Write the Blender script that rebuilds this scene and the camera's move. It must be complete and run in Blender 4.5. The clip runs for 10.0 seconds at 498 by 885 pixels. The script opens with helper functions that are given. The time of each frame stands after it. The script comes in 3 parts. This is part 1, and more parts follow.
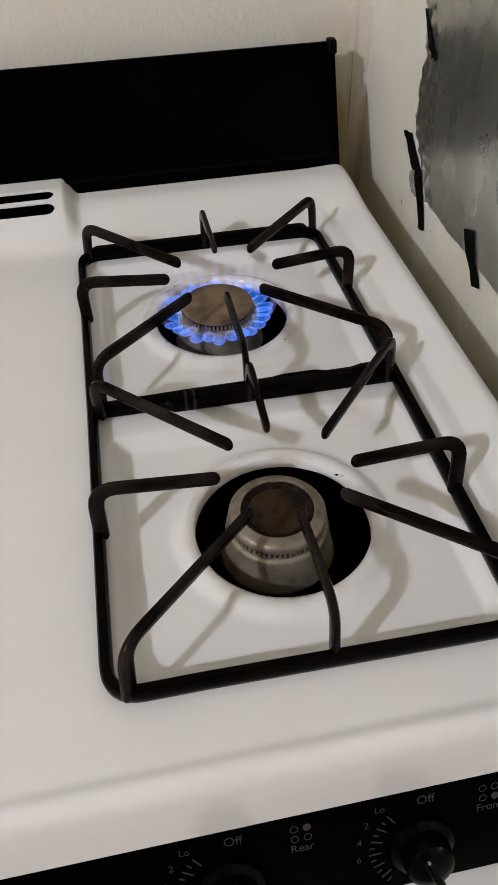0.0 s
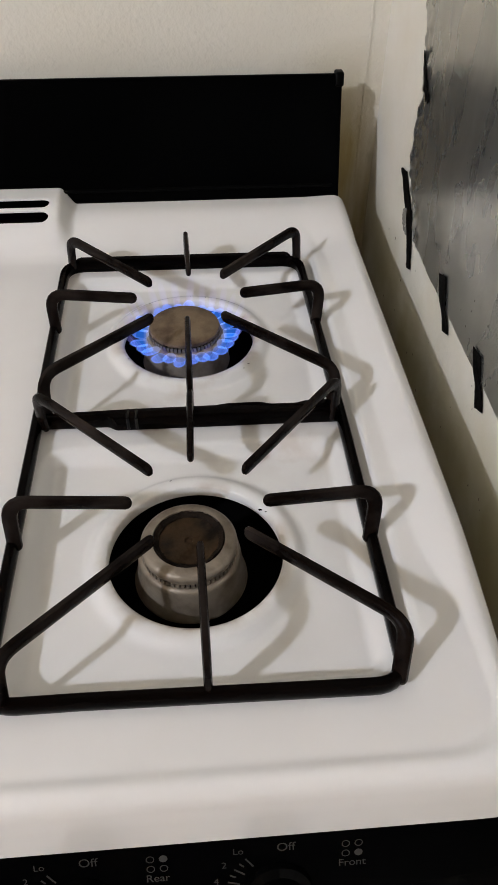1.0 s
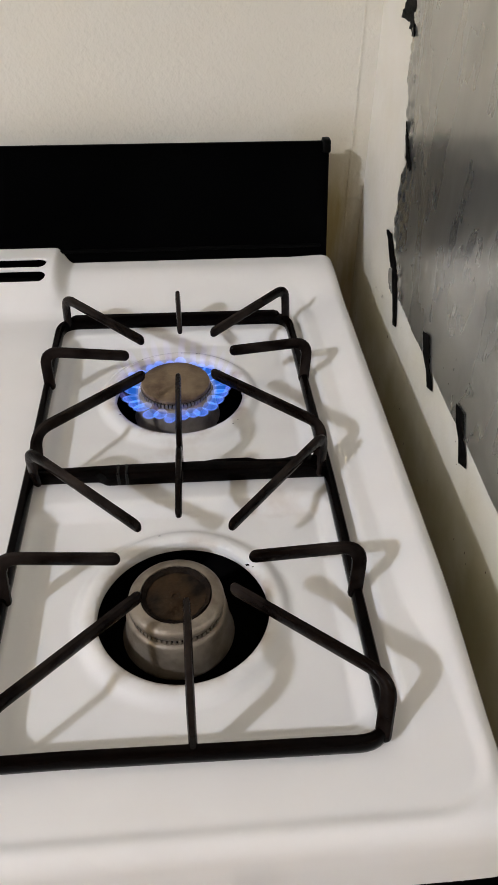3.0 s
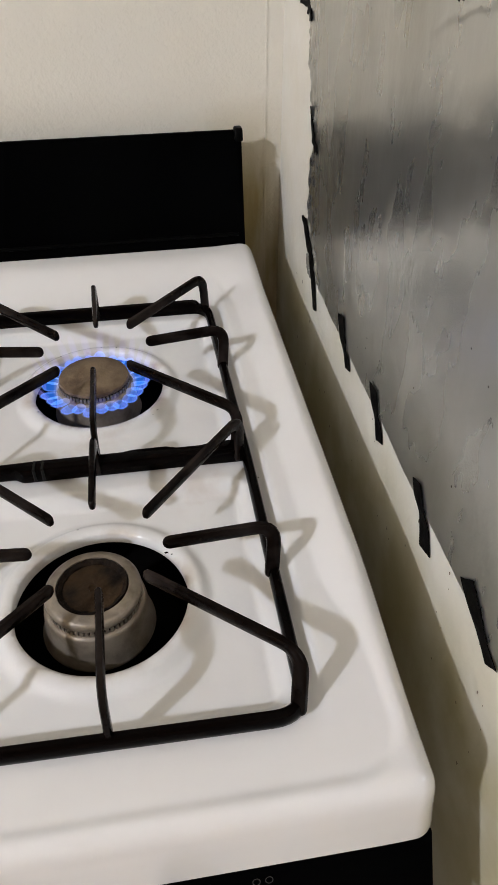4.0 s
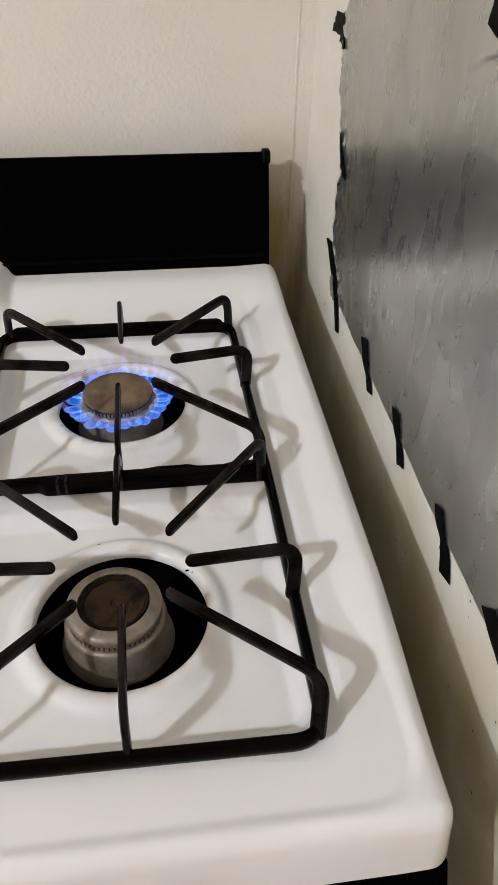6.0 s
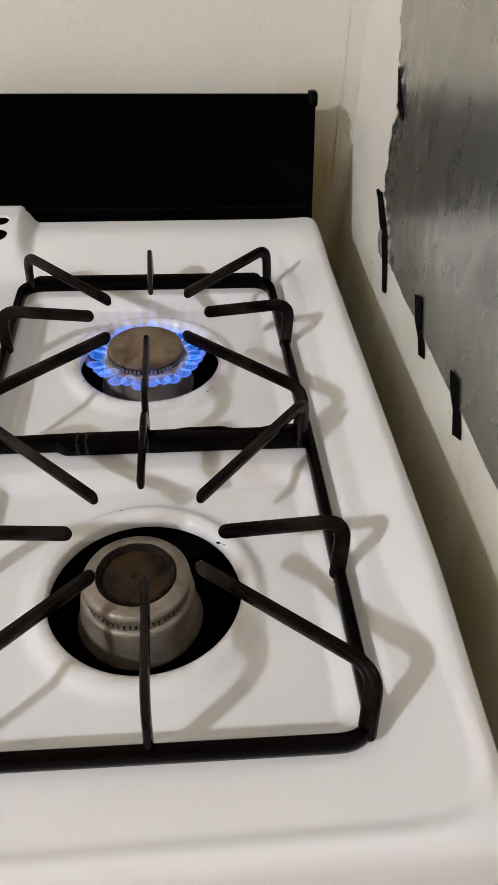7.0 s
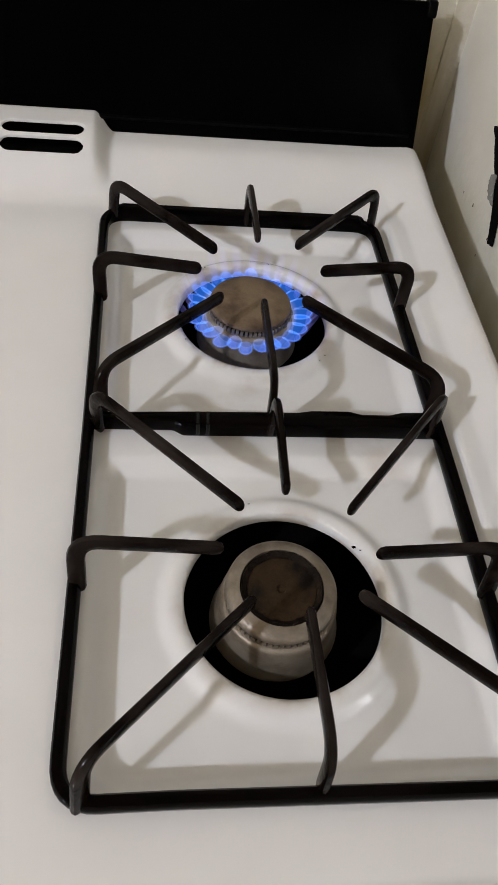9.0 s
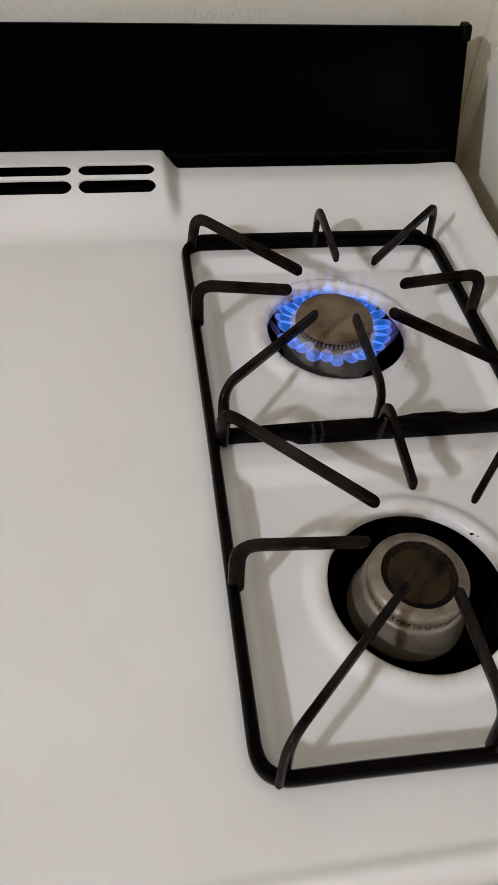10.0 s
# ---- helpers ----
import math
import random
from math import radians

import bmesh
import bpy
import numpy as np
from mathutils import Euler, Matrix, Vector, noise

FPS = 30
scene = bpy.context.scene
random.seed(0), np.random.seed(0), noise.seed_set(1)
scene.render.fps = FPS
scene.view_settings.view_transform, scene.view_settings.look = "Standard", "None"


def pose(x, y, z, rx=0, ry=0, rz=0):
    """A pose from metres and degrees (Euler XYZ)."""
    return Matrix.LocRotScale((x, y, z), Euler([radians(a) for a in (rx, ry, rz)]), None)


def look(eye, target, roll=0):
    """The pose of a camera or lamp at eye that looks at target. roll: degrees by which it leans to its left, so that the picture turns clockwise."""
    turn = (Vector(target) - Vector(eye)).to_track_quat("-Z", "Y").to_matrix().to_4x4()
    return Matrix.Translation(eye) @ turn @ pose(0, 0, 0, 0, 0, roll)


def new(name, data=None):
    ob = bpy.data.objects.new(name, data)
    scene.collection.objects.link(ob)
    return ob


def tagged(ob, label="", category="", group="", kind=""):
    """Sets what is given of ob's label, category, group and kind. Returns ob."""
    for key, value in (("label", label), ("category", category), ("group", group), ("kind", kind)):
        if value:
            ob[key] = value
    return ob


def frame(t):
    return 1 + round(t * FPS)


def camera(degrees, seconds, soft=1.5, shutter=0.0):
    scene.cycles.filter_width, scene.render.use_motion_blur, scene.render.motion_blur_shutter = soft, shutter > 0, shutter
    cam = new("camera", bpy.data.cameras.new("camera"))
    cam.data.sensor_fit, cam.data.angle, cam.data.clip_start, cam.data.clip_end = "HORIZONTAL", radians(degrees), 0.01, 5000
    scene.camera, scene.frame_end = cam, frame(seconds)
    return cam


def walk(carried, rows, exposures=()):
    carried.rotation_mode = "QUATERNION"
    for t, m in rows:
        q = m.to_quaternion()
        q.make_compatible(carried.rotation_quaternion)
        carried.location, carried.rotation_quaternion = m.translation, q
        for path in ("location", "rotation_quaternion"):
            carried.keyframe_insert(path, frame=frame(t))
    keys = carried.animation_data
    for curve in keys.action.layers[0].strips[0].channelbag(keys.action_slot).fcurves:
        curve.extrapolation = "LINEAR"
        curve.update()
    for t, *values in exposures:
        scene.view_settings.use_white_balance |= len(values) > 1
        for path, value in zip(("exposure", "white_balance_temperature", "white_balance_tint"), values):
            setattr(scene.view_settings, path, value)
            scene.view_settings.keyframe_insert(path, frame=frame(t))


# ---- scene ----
cam = camera(37.4, 10.0)
PATH = [
    (0, (-0.064, 0.022, 1.26), (0.176, 1.435, -0.135), -2.0),
    (0.2, (-0.025, 0.017, 1.259), (0.199, 1.435, -0.134), -0.2),
    (0.3, (-0.014, 0.014, 1.265), (0.195, 1.428, -0.134), 0.4),
    (0.5, (0.006, 0.015, 1.267), (0.162, 1.437, -0.13), 0.2),
    (1, (0.012, 0.019, 1.274), (0.134, 1.46, -0.107), 0.5),
    (1.5, (0.009, 0.016, 1.29), (0.114, 1.499, -0.048), 1.1),
    (2, (0.013, 0.02, 1.29), (0.117, 1.508, -0.043), 0.6),
    (3.3, (0.023, 0.009, 1.282), (0.181, 1.536, 0.0), 0.4),
    (3.5, (0.043, 0.003, 1.277), (0.236, 1.518, -0.015), -0.5),
    (4, (0.049, 0.005, 1.28), (0.292, 1.514, -0.011), -0.1),
    (4.5, (0.043, 0.005, 1.289), (0.278, 1.52, 0.006), 0.9),
    (5, (0.045, 0.014, 1.287), (0.263, 1.528, -0.001), 1),
    (6.5, (0.032, 0.004, 1.283), (0.257, 1.549, 0.032), 1.3),
    (6.8, (0.029, 0.017, 1.261), (0.2228, 1.54, -0.021), 1.9),
    (7, (0.031, 0.042, 1.241), (0.196, 1.55, -0.063), 1.8),
    (7.2, (0.044, 0.0944, 1.224), (0.1986, 1.512, -0.1782), 0.62),
    (7.3, (0.046, 0.1146, 1.23), (0.1914, 1.451, -0.2518), -0.12),
    (7.5, (0.029, 0.132, 1.224), (0.219, 1.419, -0.295), 0.3),
    (7.7, (0.004, 0.1338, 1.244), (0.2474, 1.384, -0.2972), 1.5),
    (8, (-0.033, 0.132, 1.257), (0.204, 1.396, -0.275), 0.6),
    (8.5, (-0.065, 0.127, 1.261), (0.202, 1.377, -0.277), 5.8),
    (9, (-0.066, 0.124, 1.264), (0.184, 1.375, -0.276), 9.2),
    (9.5, (-0.079, 0.128, 1.273), (0.192, 1.389, -0.256), 11),
    (9.7, (-0.1036, 0.1146, 1.282), (0.1772, 1.375, -0.2452), 9.2),
    (9.8, (-0.1174, 0.1094, 1.28), (0.1518, 1.385, -0.2368), 7.1),
    (10, (-0.148, 0.106, 1.284), (0.120, 1.384, -0.230), 5.1),
]
walk(cam, [(t, look(eye, target, roll)) for t, eye, target, roll in PATH],
     [(0, -0.02), (0.3, 0.07), (1, 0.12), (2, 0.17), (3.5, 0.23), (5, 0.28), (6.5, 0.26), (7.5, 0.19), (8.5, 0.09), (9.5, 0.0), (10, -0.07)])

# ---- world and light ----
world = bpy.data.worlds.new("world")
scene.world = world
world.use_nodes = True
world.node_tree.nodes["Background"].inputs[0].default_value = (1.0, 0.95, 0.88, 1)
world.node_tree.nodes["Background"].inputs[1].default_value = 0.05
LAMP = (-1.99, -1.16, 2.604)
bulb = bpy.data.lights.new("kitchen_lamp", "POINT")
bulb.energy, bulb.shadow_soft_size, bulb.color = 143.0, 0.06, (0.935, 0.992, 1.155)
lamp_ob = new("kitchen_lamp", bulb)
lamp_ob.location = LAMP


# ---- materials ----
def material(name, colour, rough=0.5, metal=0.0, spots=None, scale=8.0, amount=0.15, bump=0.0, bump_scale=200.0,
             coat=0.0, stretch=(1, 1, 1), gloss=0.5, mottle=0.0):
    """Procedural surface: base colour, broad stains towards the colour spots, fine grain and relief."""
    m = bpy.data.materials.new(name)
    m.use_nodes = True
    nt = m.node_tree
    b = nt.nodes["Principled BSDF"]
    b.inputs["Roughness"].default_value = rough
    b.inputs["Metallic"].default_value = metal
    b.inputs["Coat Weight"].default_value = coat
    b.inputs["Specular IOR Level"].default_value = gloss
    b.inputs["Coat Roughness"].default_value = 0.08
    co = nt.nodes.new("ShaderNodeTexCoord")
    mp = nt.nodes.new("ShaderNodeMapping")
    mp.inputs["Scale"].default_value = stretch
    nt.links.new(co.outputs["Object"], mp.inputs[0])
    n1 = nt.nodes.new("ShaderNodeTexNoise")
    n1.inputs["Scale"].default_value, n1.inputs["Detail"].default_value = scale, 6
    nt.links.new(mp.outputs[0], n1.inputs["Vector"])
    ramp = nt.nodes.new("ShaderNodeMapRange")
    ramp.inputs[1].default_value, ramp.inputs[2].default_value, ramp.inputs[4].default_value = 0.42, 0.7, amount
    nt.links.new(n1.outputs[0], ramp.inputs[0])
    mix = nt.nodes.new("ShaderNodeMix")
    mix.data_type = "RGBA"
    nt.links.new(ramp.outputs[0], mix.inputs[0])
    mix.inputs[6].default_value = (*colour, 1)
    mix.inputs[7].default_value = (*(spots or [c * 0.6 for c in colour]), 1)
    n2 = nt.nodes.new("ShaderNodeTexNoise")
    n2.inputs["Scale"].default_value, n2.inputs["Detail"].default_value = bump_scale, 4
    nt.links.new(mp.outputs[0], n2.inputs["Vector"])
    r2 = nt.nodes.new("ShaderNodeMapRange")
    r2.inputs[3].default_value, r2.inputs[4].default_value = rough * 0.8, min(1, rough * 1.25)
    nt.links.new(n2.outputs[0], r2.inputs[0])
    nt.links.new(r2.outputs[0], b.inputs["Roughness"])
    nt.links.new(mix.outputs[2], b.inputs["Base Color"])
    if bump:
        bp = nt.nodes.new("ShaderNodeBump")
        bp.inputs["Strength"].default_value, bp.inputs["Distance"].default_value = 1.0, bump
        nt.links.new(n2.outputs[0], bp.inputs["Height"])
        nt.links.new(bp.outputs[0], b.inputs["Normal"])
        if mottle:
            # patches of fine crackle over the broad relief
            n3, n4 = nt.nodes.new("ShaderNodeTexNoise"), nt.nodes.new("ShaderNodeTexNoise")
            n3.inputs["Scale"].default_value, n3.inputs["Detail"].default_value = 190, 3
            n4.inputs["Scale"].default_value, n4.inputs["Detail"].default_value = 13, 3
            nt.links.new(co.outputs["Object"], n3.inputs["Vector"])
            nt.links.new(co.outputs["Object"], n4.inputs["Vector"])
            patch = nt.nodes.new("ShaderNodeMapRange")
            patch.inputs[1].default_value, patch.inputs[2].default_value = 0.42, 0.66
            patch.inputs[3].default_value = 0.12
            nt.links.new(n4.outputs[0], patch.inputs[0])
            fine = nt.nodes.new("ShaderNodeMath")
            fine.operation = "MULTIPLY"
            nt.links.new(n3.outputs[0], fine.inputs[0])
            nt.links.new(patch.outputs[0], fine.inputs[1])
            bp2 = nt.nodes.new("ShaderNodeBump")
            bp2.inputs["Strength"].default_value, bp2.inputs["Distance"].default_value = 1.0, mottle
            nt.links.new(fine.outputs[0], bp2.inputs["Height"])
            nt.links.new(bp.outputs[0], bp2.inputs["Normal"])
            nt.links.new(bp2.outputs[0], b.inputs["Normal"])
    return m


def stained(source, name, spots, colour=(0.36, 0.25, 0.14), scale=42.0, stretch=(1, 1, 1), patchy=(0.47, 0.70)):
    """The same surface with smears of a colour round some places: spots are (x, y, z, near, far, most)."""
    m = source.copy()
    m.name = name
    nt = m.node_tree
    b = nt.nodes["Principled BSDF"]
    base = b.inputs["Base Color"].links[0].from_socket
    geo = nt.nodes.new("ShaderNodeNewGeometry")
    turn = nt.nodes.new("ShaderNodeMapping")
    turn.inputs["Scale"].default_value = stretch
    nt.links.new(geo.outputs["Position"], turn.inputs[0])
    grain = nt.nodes.new("ShaderNodeTexNoise")
    grain.inputs["Scale"].default_value, grain.inputs["Detail"].default_value = scale, 7
    nt.links.new(turn.outputs[0], grain.inputs["Vector"])
    patch = nt.nodes.new("ShaderNodeMapRange")
    patch.inputs[1].default_value, patch.inputs[2].default_value = patchy
    nt.links.new(grain.outputs[0], patch.inputs[0])
    for x, y, z, near, far, most in spots:
        d = nt.nodes.new("ShaderNodeVectorMath")
        d.operation = "DISTANCE"
        nt.links.new(geo.outputs["Position"], d.inputs[0])
        d.inputs[1].default_value = (x, y, z)
        fall = nt.nodes.new("ShaderNodeMapRange")
        fall.inputs[1].default_value, fall.inputs[2].default_value, fall.inputs[3].default_value, fall.inputs[4].default_value = near, far, most, 0
        nt.links.new(d.outputs["Value"], fall.inputs[0])
        k = nt.nodes.new("ShaderNodeMath")
        k.operation = "MULTIPLY"
        nt.links.new(fall.outputs[0], k.inputs[0])
        nt.links.new(patch.outputs[0], k.inputs[1])
        mix = nt.nodes.new("ShaderNodeMix")
        mix.data_type = "RGBA"
        nt.links.new(k.outputs[0], mix.inputs[0])
        nt.links.new(base, mix.inputs[6])
        mix.inputs[7].default_value = (*colour, 1)
        base = mix.outputs[2]
    nt.links.new(base, b.inputs["Base Color"])
    return m


ENAMEL = material("white_enamel", (0.765, 0.757, 0.742), 0.11, spots=(0.70, 0.68, 0.65), scale=14, amount=0.35, bump=0.00005, bump_scale=60, coat=0.05)
WALL = material("painted_wall", (0.760, 0.730, 0.640), 0.5, spots=(0.69, 0.65, 0.535), scale=5, amount=0.5, bump=0.0009, bump_scale=230)
WALL_R = material("painted_side_wall", (0.80, 0.775, 0.700), 0.5, spots=(0.70, 0.645, 0.50), scale=9, amount=0.55, bump=0.0007, bump_scale=90)
# unseen room surfaces, coloured to dim and warm the bounced fill
CEIL = material("bounce_ceiling", (0.46, 0.395, 0.29), 0.8, scale=6, amount=0.1, bump=0.001)
FAR_WALL = material("bounce_wall", (0.27, 0.205, 0.12), 0.6, scale=5, amount=0.4, bump=0.001, bump_scale=130)
FLOOR = material("bounce_floor", (0.28, 0.205, 0.13), 0.4, scale=12, amount=0.5)
BLACK = material("black_glass", (0.0008, 0.0008, 0.0009), 0.14, spots=(0.0012, 0.0012, 0.0012), scale=20, amount=0.5, gloss=0.006)
BLACK_TRIM = material("black_metal_trim", (0.0015, 0.0015, 0.0015), 0.35, scale=30, amount=0.4, gloss=0.05)
IRON = material("black_enamelled_iron", (0.0016, 0.0010, 0.0008), 0.08, spots=(0.004, 0.002, 0.0015), scale=45, amount=0.5, bump=0.00025, bump_scale=160, gloss=0.035)
WELD = material("glossy_black_weld", (0.002, 0.0015, 0.0012), 0.07, scale=60, amount=0.4, bump=0.0004, bump_scale=160, gloss=0.2)
FINGER = material("burnt_iron", (0.0034, 0.0018, 0.0012), 0.17, spots=(0.046, 0.035, 0.030), scale=30, amount=0.5, bump=0.0004, bump_scale=220, gloss=0.055)
ALU = material("dull_aluminium", (0.265, 0.226, 0.178), 0.44, 0.45, spots=(0.125, 0.090, 0.060), scale=70, amount=0.8, bump=0.0003, bump_scale=500)
RUST = material("burnt_brown_cap", (0.042, 0.024, 0.011), 0.55, 0.1, spots=(0.007, 0.005, 0.004), scale=50, amount=1.0, bump=0.0005, bump_scale=400, gloss=0.1)
TAN = material("heat_stained_cap", (0.21, 0.150, 0.092), 0.55, 0.3, spots=(0.060, 0.032, 0.018), scale=46, amount=1.0, bump=0.0004, bump_scale=400)
CRUST = material("burnt_crust", (0.006, 0.0035, 0.002), 0.7, spots=(0.022, 0.013, 0.007), scale=180, amount=0.7, bump=0.0006, bump_scale=600, gloss=0.1)
KNOB = material("knob_plastic", (0.0012, 0.0012, 0.0012), 0.12, gloss=0.05)
HOLLOW_BLACK = material("hollow_black", (0.0025, 0.0022, 0.0020), 0.9, gloss=0.03)
TAPE = material("black_tape", (0.003, 0.0026, 0.0024), 0.6, scale=60, amount=0.4, bump=0.0003, bump_scale=250, gloss=0.05)
CLEAR_TAPE = material("grey_clear_tape", (0.30, 0.29, 0.26), 0.25, bump=0.0003)
FOIL = material("dull_foil", (0.585, 0.580, 0.545), 0.27, 0.90, spots=(0.40, 0.39, 0.35), scale=9, amount=0.75, bump=0.0010, bump_scale=21, stretch=(1, 1.4, 0.62), mottle=0.00030)
PRINT = material("grey_print", (0.040, 0.038, 0.036), 0.6, gloss=0.2)
GLINT = material("glint_metal", (0.35, 0.35, 0.35), 0.3, 0.8)


# old grease round the range, plus the olive tint of the shade painted in
WALL = stained(WALL, "greasy_shade_tinted_wall", ((0.20, 0.833, 0.84, 0.11, 0.22, 1.0),), (0.36, 0.275, 0.11), 26.0, (1, 1, 0.14), (0.30, 0.56))
WALL_R = stained(WALL_R, "greasy_shade_tinted_side_wall", tuple((0.219, y, 0.80, 0.05, 0.135, 0.85) for y in (0.80, 0.66, 0.52, 0.38, 0.24, 0.10)), (0.43, 0.37, 0.175), 13.0, (1, 1, 0.8), (0.22, 0.60))
SPECK = material("brown_grease", (0.10, 0.066, 0.030), 0.4)


# ---- builders ----
def part(name, bm, mat, parent=None, label="", smooth=True):
    """Links a bmesh as one mesh object, under a thing or part when one is given."""
    me = bpy.data.meshes.new(name)
    bmesh.ops.recalc_face_normals(bm, faces=bm.faces)
    bm.to_mesh(me)
    bm.free()
    me.materials.append(mat)
    if smooth:
        me.shade_smooth()
        me.set_sharp_from_angle(angle=radians(40))
    ob = new(name, me)
    ob.parent = parent
    if label:
        tagged(ob, label)
    return ob


def empty(name, at, label, category, group=""):
    ob = new(name)
    ob.location = at
    ob.empty_display_size = 0.05
    return tagged(ob, label, category, group)


def box_bm(x0, x1, y0, y1, z0, z1, bevel=0.0):
    bm = bmesh.new()
    bmesh.ops.create_cube(bm, size=1)
    for v in bm.verts:
        v.co = Vector((x0 + (v.co.x + 0.5) * (x1 - x0), y0 + (v.co.y + 0.5) * (y1 - y0), z0 + (v.co.z + 0.5) * (z1 - z0)))
    if bevel:
        bmesh.ops.bevel(bm, geom=bm.edges[:], offset=bevel, segments=3, profile=0.5, affect="EDGES")
    return bm


def lathe(profile, centre, seg=64):
    """Turns a profile of (radius, z) round a vertical axis."""
    bm = bmesh.new()
    rings = []
    for r, z in profile:
        rings.append([bm.verts.new((centre[0] + r * math.cos(2 * math.pi * i / seg), centre[1] + r * math.sin(2 * math.pi * i / seg), z)) for i in range(seg)])
    for a, b in zip(rings, rings[1:]):
        for i in range(seg):
            bm.faces.new((a[i], a[(i + 1) % seg], b[(i + 1) % seg], b[i]))
    return bm


def rounded(points, radius, steps=6):
    """A polyline with its inner corners rounded."""
    pts = [Vector(p) for p in points]
    out = [pts[0]]
    for a, b, c in zip(pts, pts[1:], pts[2:]):
        u, w = (a - b), (c - b)
        d = min(radius, u.length * 0.49, w.length * 0.49)
        p, q = b + u.normalized() * d, b + w.normalized() * d
        for i in range(steps + 1):
            k = i / steps
            out.append((1 - k) ** 2 * p + 2 * k * (1 - k) * b + k * k * q)
    out.append(pts[-1])
    return out


def sweep_bm(points, width, height, closed=False, seg=12, across=None):
    """A bar of rounded section along a path; width is across and level, height is the other way."""
    bm = bmesh.new()
    n = len(points)
    rings = []
    last = Vector((1, 0, 0))
    for i, p in enumerate(points):
        if closed:
            t = (points[(i + 1) % n] - points[i - 1]).normalized()
        else:
            t = (points[min(i + 1, n - 1)] - points[max(i - 1, 0)]).normalized()
        side = t.cross(Vector((0, 0, 1)))
        side = side.normalized() if side.length > 0.25 else last
        last = side
        if across is not None:
            side = (across - t * across.dot(t)).normalized()
        up = side.cross(t).normalized()
        ring = []
        for k in range(seg):
            a = 2 * math.pi * k / seg
            c, s = math.cos(a), math.sin(a)
            c, s = math.copysign(abs(c) ** 0.7, c), math.copysign(abs(s) ** 0.7, s)
            ring.append(bm.verts.new(p + side * (c * width / 2) + up * (s * height / 2)))
        rings.append(ring)
    for a, b in list(zip(rings, rings[1:])) + ([(rings[-1], rings[0])] if closed else []):
        for k in range(seg):
            bm.faces.new((a[k], a[(k + 1) % seg], b[(k + 1) % seg], b[k]))
    if not closed:
        for ring, q, d in ((rings[0], points[0], points[0] - points[1]), (rings[-1], points[-1], points[-1] - points[-2])):
            d = d.normalized()
            last_ring = ring
            for deg in (30, 55, 75):
                mid = [bm.verts.new(q + (v.co - q) * math.cos(radians(deg)) + d * width * 0.85 * math.sin(radians(deg))) for v in ring]
                for k in range(seg):
                    bm.faces.new((last_ring[k], last_ring[(k + 1) % seg], mid[(k + 1) % seg], mid[k]))
                last_ring = mid
            tip = bm.verts.new(q + d * width * 0.85)
            for k in range(seg):
                bm.faces.new((last_ring[k], last_ring[(k + 1) % seg], tip))
    return bm


def smooth01(a, b, v):
    k = np.clip((v - a) / (b - a), 0, 1)
    return k * k * (3 - 2 * k)


# ---- the room ----
DECK = 0.914
WX, WY = 0.219, 0.833          # faces of the side wall and the back wall
RX, RY, RZ = -2.9, -2.7, 2.74  # the far walls and the ceiling


def setting(name, bm, mat, label, category, smooth=False):
    return tagged(part(name, bm, mat, None, "", smooth), label, category, "", "structure")


setting("floor", box_bm(RX - 0.1, WX + 0.1, RY - 0.1, WY + 0.1, -0.1, 0), FLOOR, "unseen brown floor under the range, tinted for bounce", "floor")
setting("ceiling", box_bm(RX - 0.1, WX + 0.1, RY - 0.1, WY + 0.1, RZ, RZ + 0.1), CEIL, "unseen tan ceiling added for bounced light", "ceiling")
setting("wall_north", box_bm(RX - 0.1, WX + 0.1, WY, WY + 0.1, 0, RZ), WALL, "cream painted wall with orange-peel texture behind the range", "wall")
setting("wall_east", box_bm(WX, WX + 0.1, RY - 0.1, WY, 0, RZ), WALL_R, "cream painted side wall, greasy and tinted like shade beside the range", "wall")
setting("wall_south", box_bm(RX - 0.1, WX, RY - 0.1, RY, 0, RZ), FAR_WALL, "unseen beige wall added for bounced light", "wall")
setting("wall_west", box_bm(RX - 0.1, RX, RY, WY, 0, RZ), FAR_WALL, "unseen beige wall added for bounced light", "wall")

bm = box_bm(0.2000, 0.2022, WY - 0.0009, WY + 0.0005, 0, RZ, 0.0003)
setting("trim", bm, WALL, "painted-over wallboard seam beside the corner", "wall seam")

east = bpy.data.objects["wall_east"]
rnd = random.Random(21)
for i in range(40):
    y, z, size = rnd.uniform(0.10, 0.80), rnd.uniform(0.80, 0.93), rnd.uniform(0.0004, 0.0012)
    bm = bmesh.new()
    bm.faces.new([bm.verts.new((WX - 0.0008, y + size * rnd.uniform(0.6, 1.2) * math.cos(a), z + size * rnd.uniform(0.7, 2.2) * math.sin(a))) for a in (2 * math.pi * k / 8 for k in range(8))])
    part("grease_speck", bm, SPECK, east, "", False)

# ---- the range ----
X0, X1, Y0, Y1 = -0.563, 0.171, 0.1535, 0.756
CX = -0.196
stove = empty("gas_range", (CX, 0.47, 0), "white enamel gas range with black backguard and control panel", "range")


def under(ob, parent):
    """Keeps world coordinates of a mesh that was built in place."""
    ob.parent = parent
    if parent.type == "EMPTY":
        ob.matrix_parent_inverse = Matrix.Translation(-parent.location)
    return ob


def piece(name, bm, mat, parent, label="", smooth=True):
    return under(part(name, bm, mat, None, label, smooth), parent)


FRONT, REAR, HOLE = (0.0035, 0.305), (0.0035, 0.533), 0.0545
SLOTS = [(x, y) for x in (-0.160, -0.232) for y in (0.6965, 0.7148)]
SLOT_L, SLOT_R = 0.0330, 0.0072
GX0, GX1, GY0, GYM, GY1 = -0.1077, 0.1137, 0.2052, 0.410, 0.6312   # outline of the grate


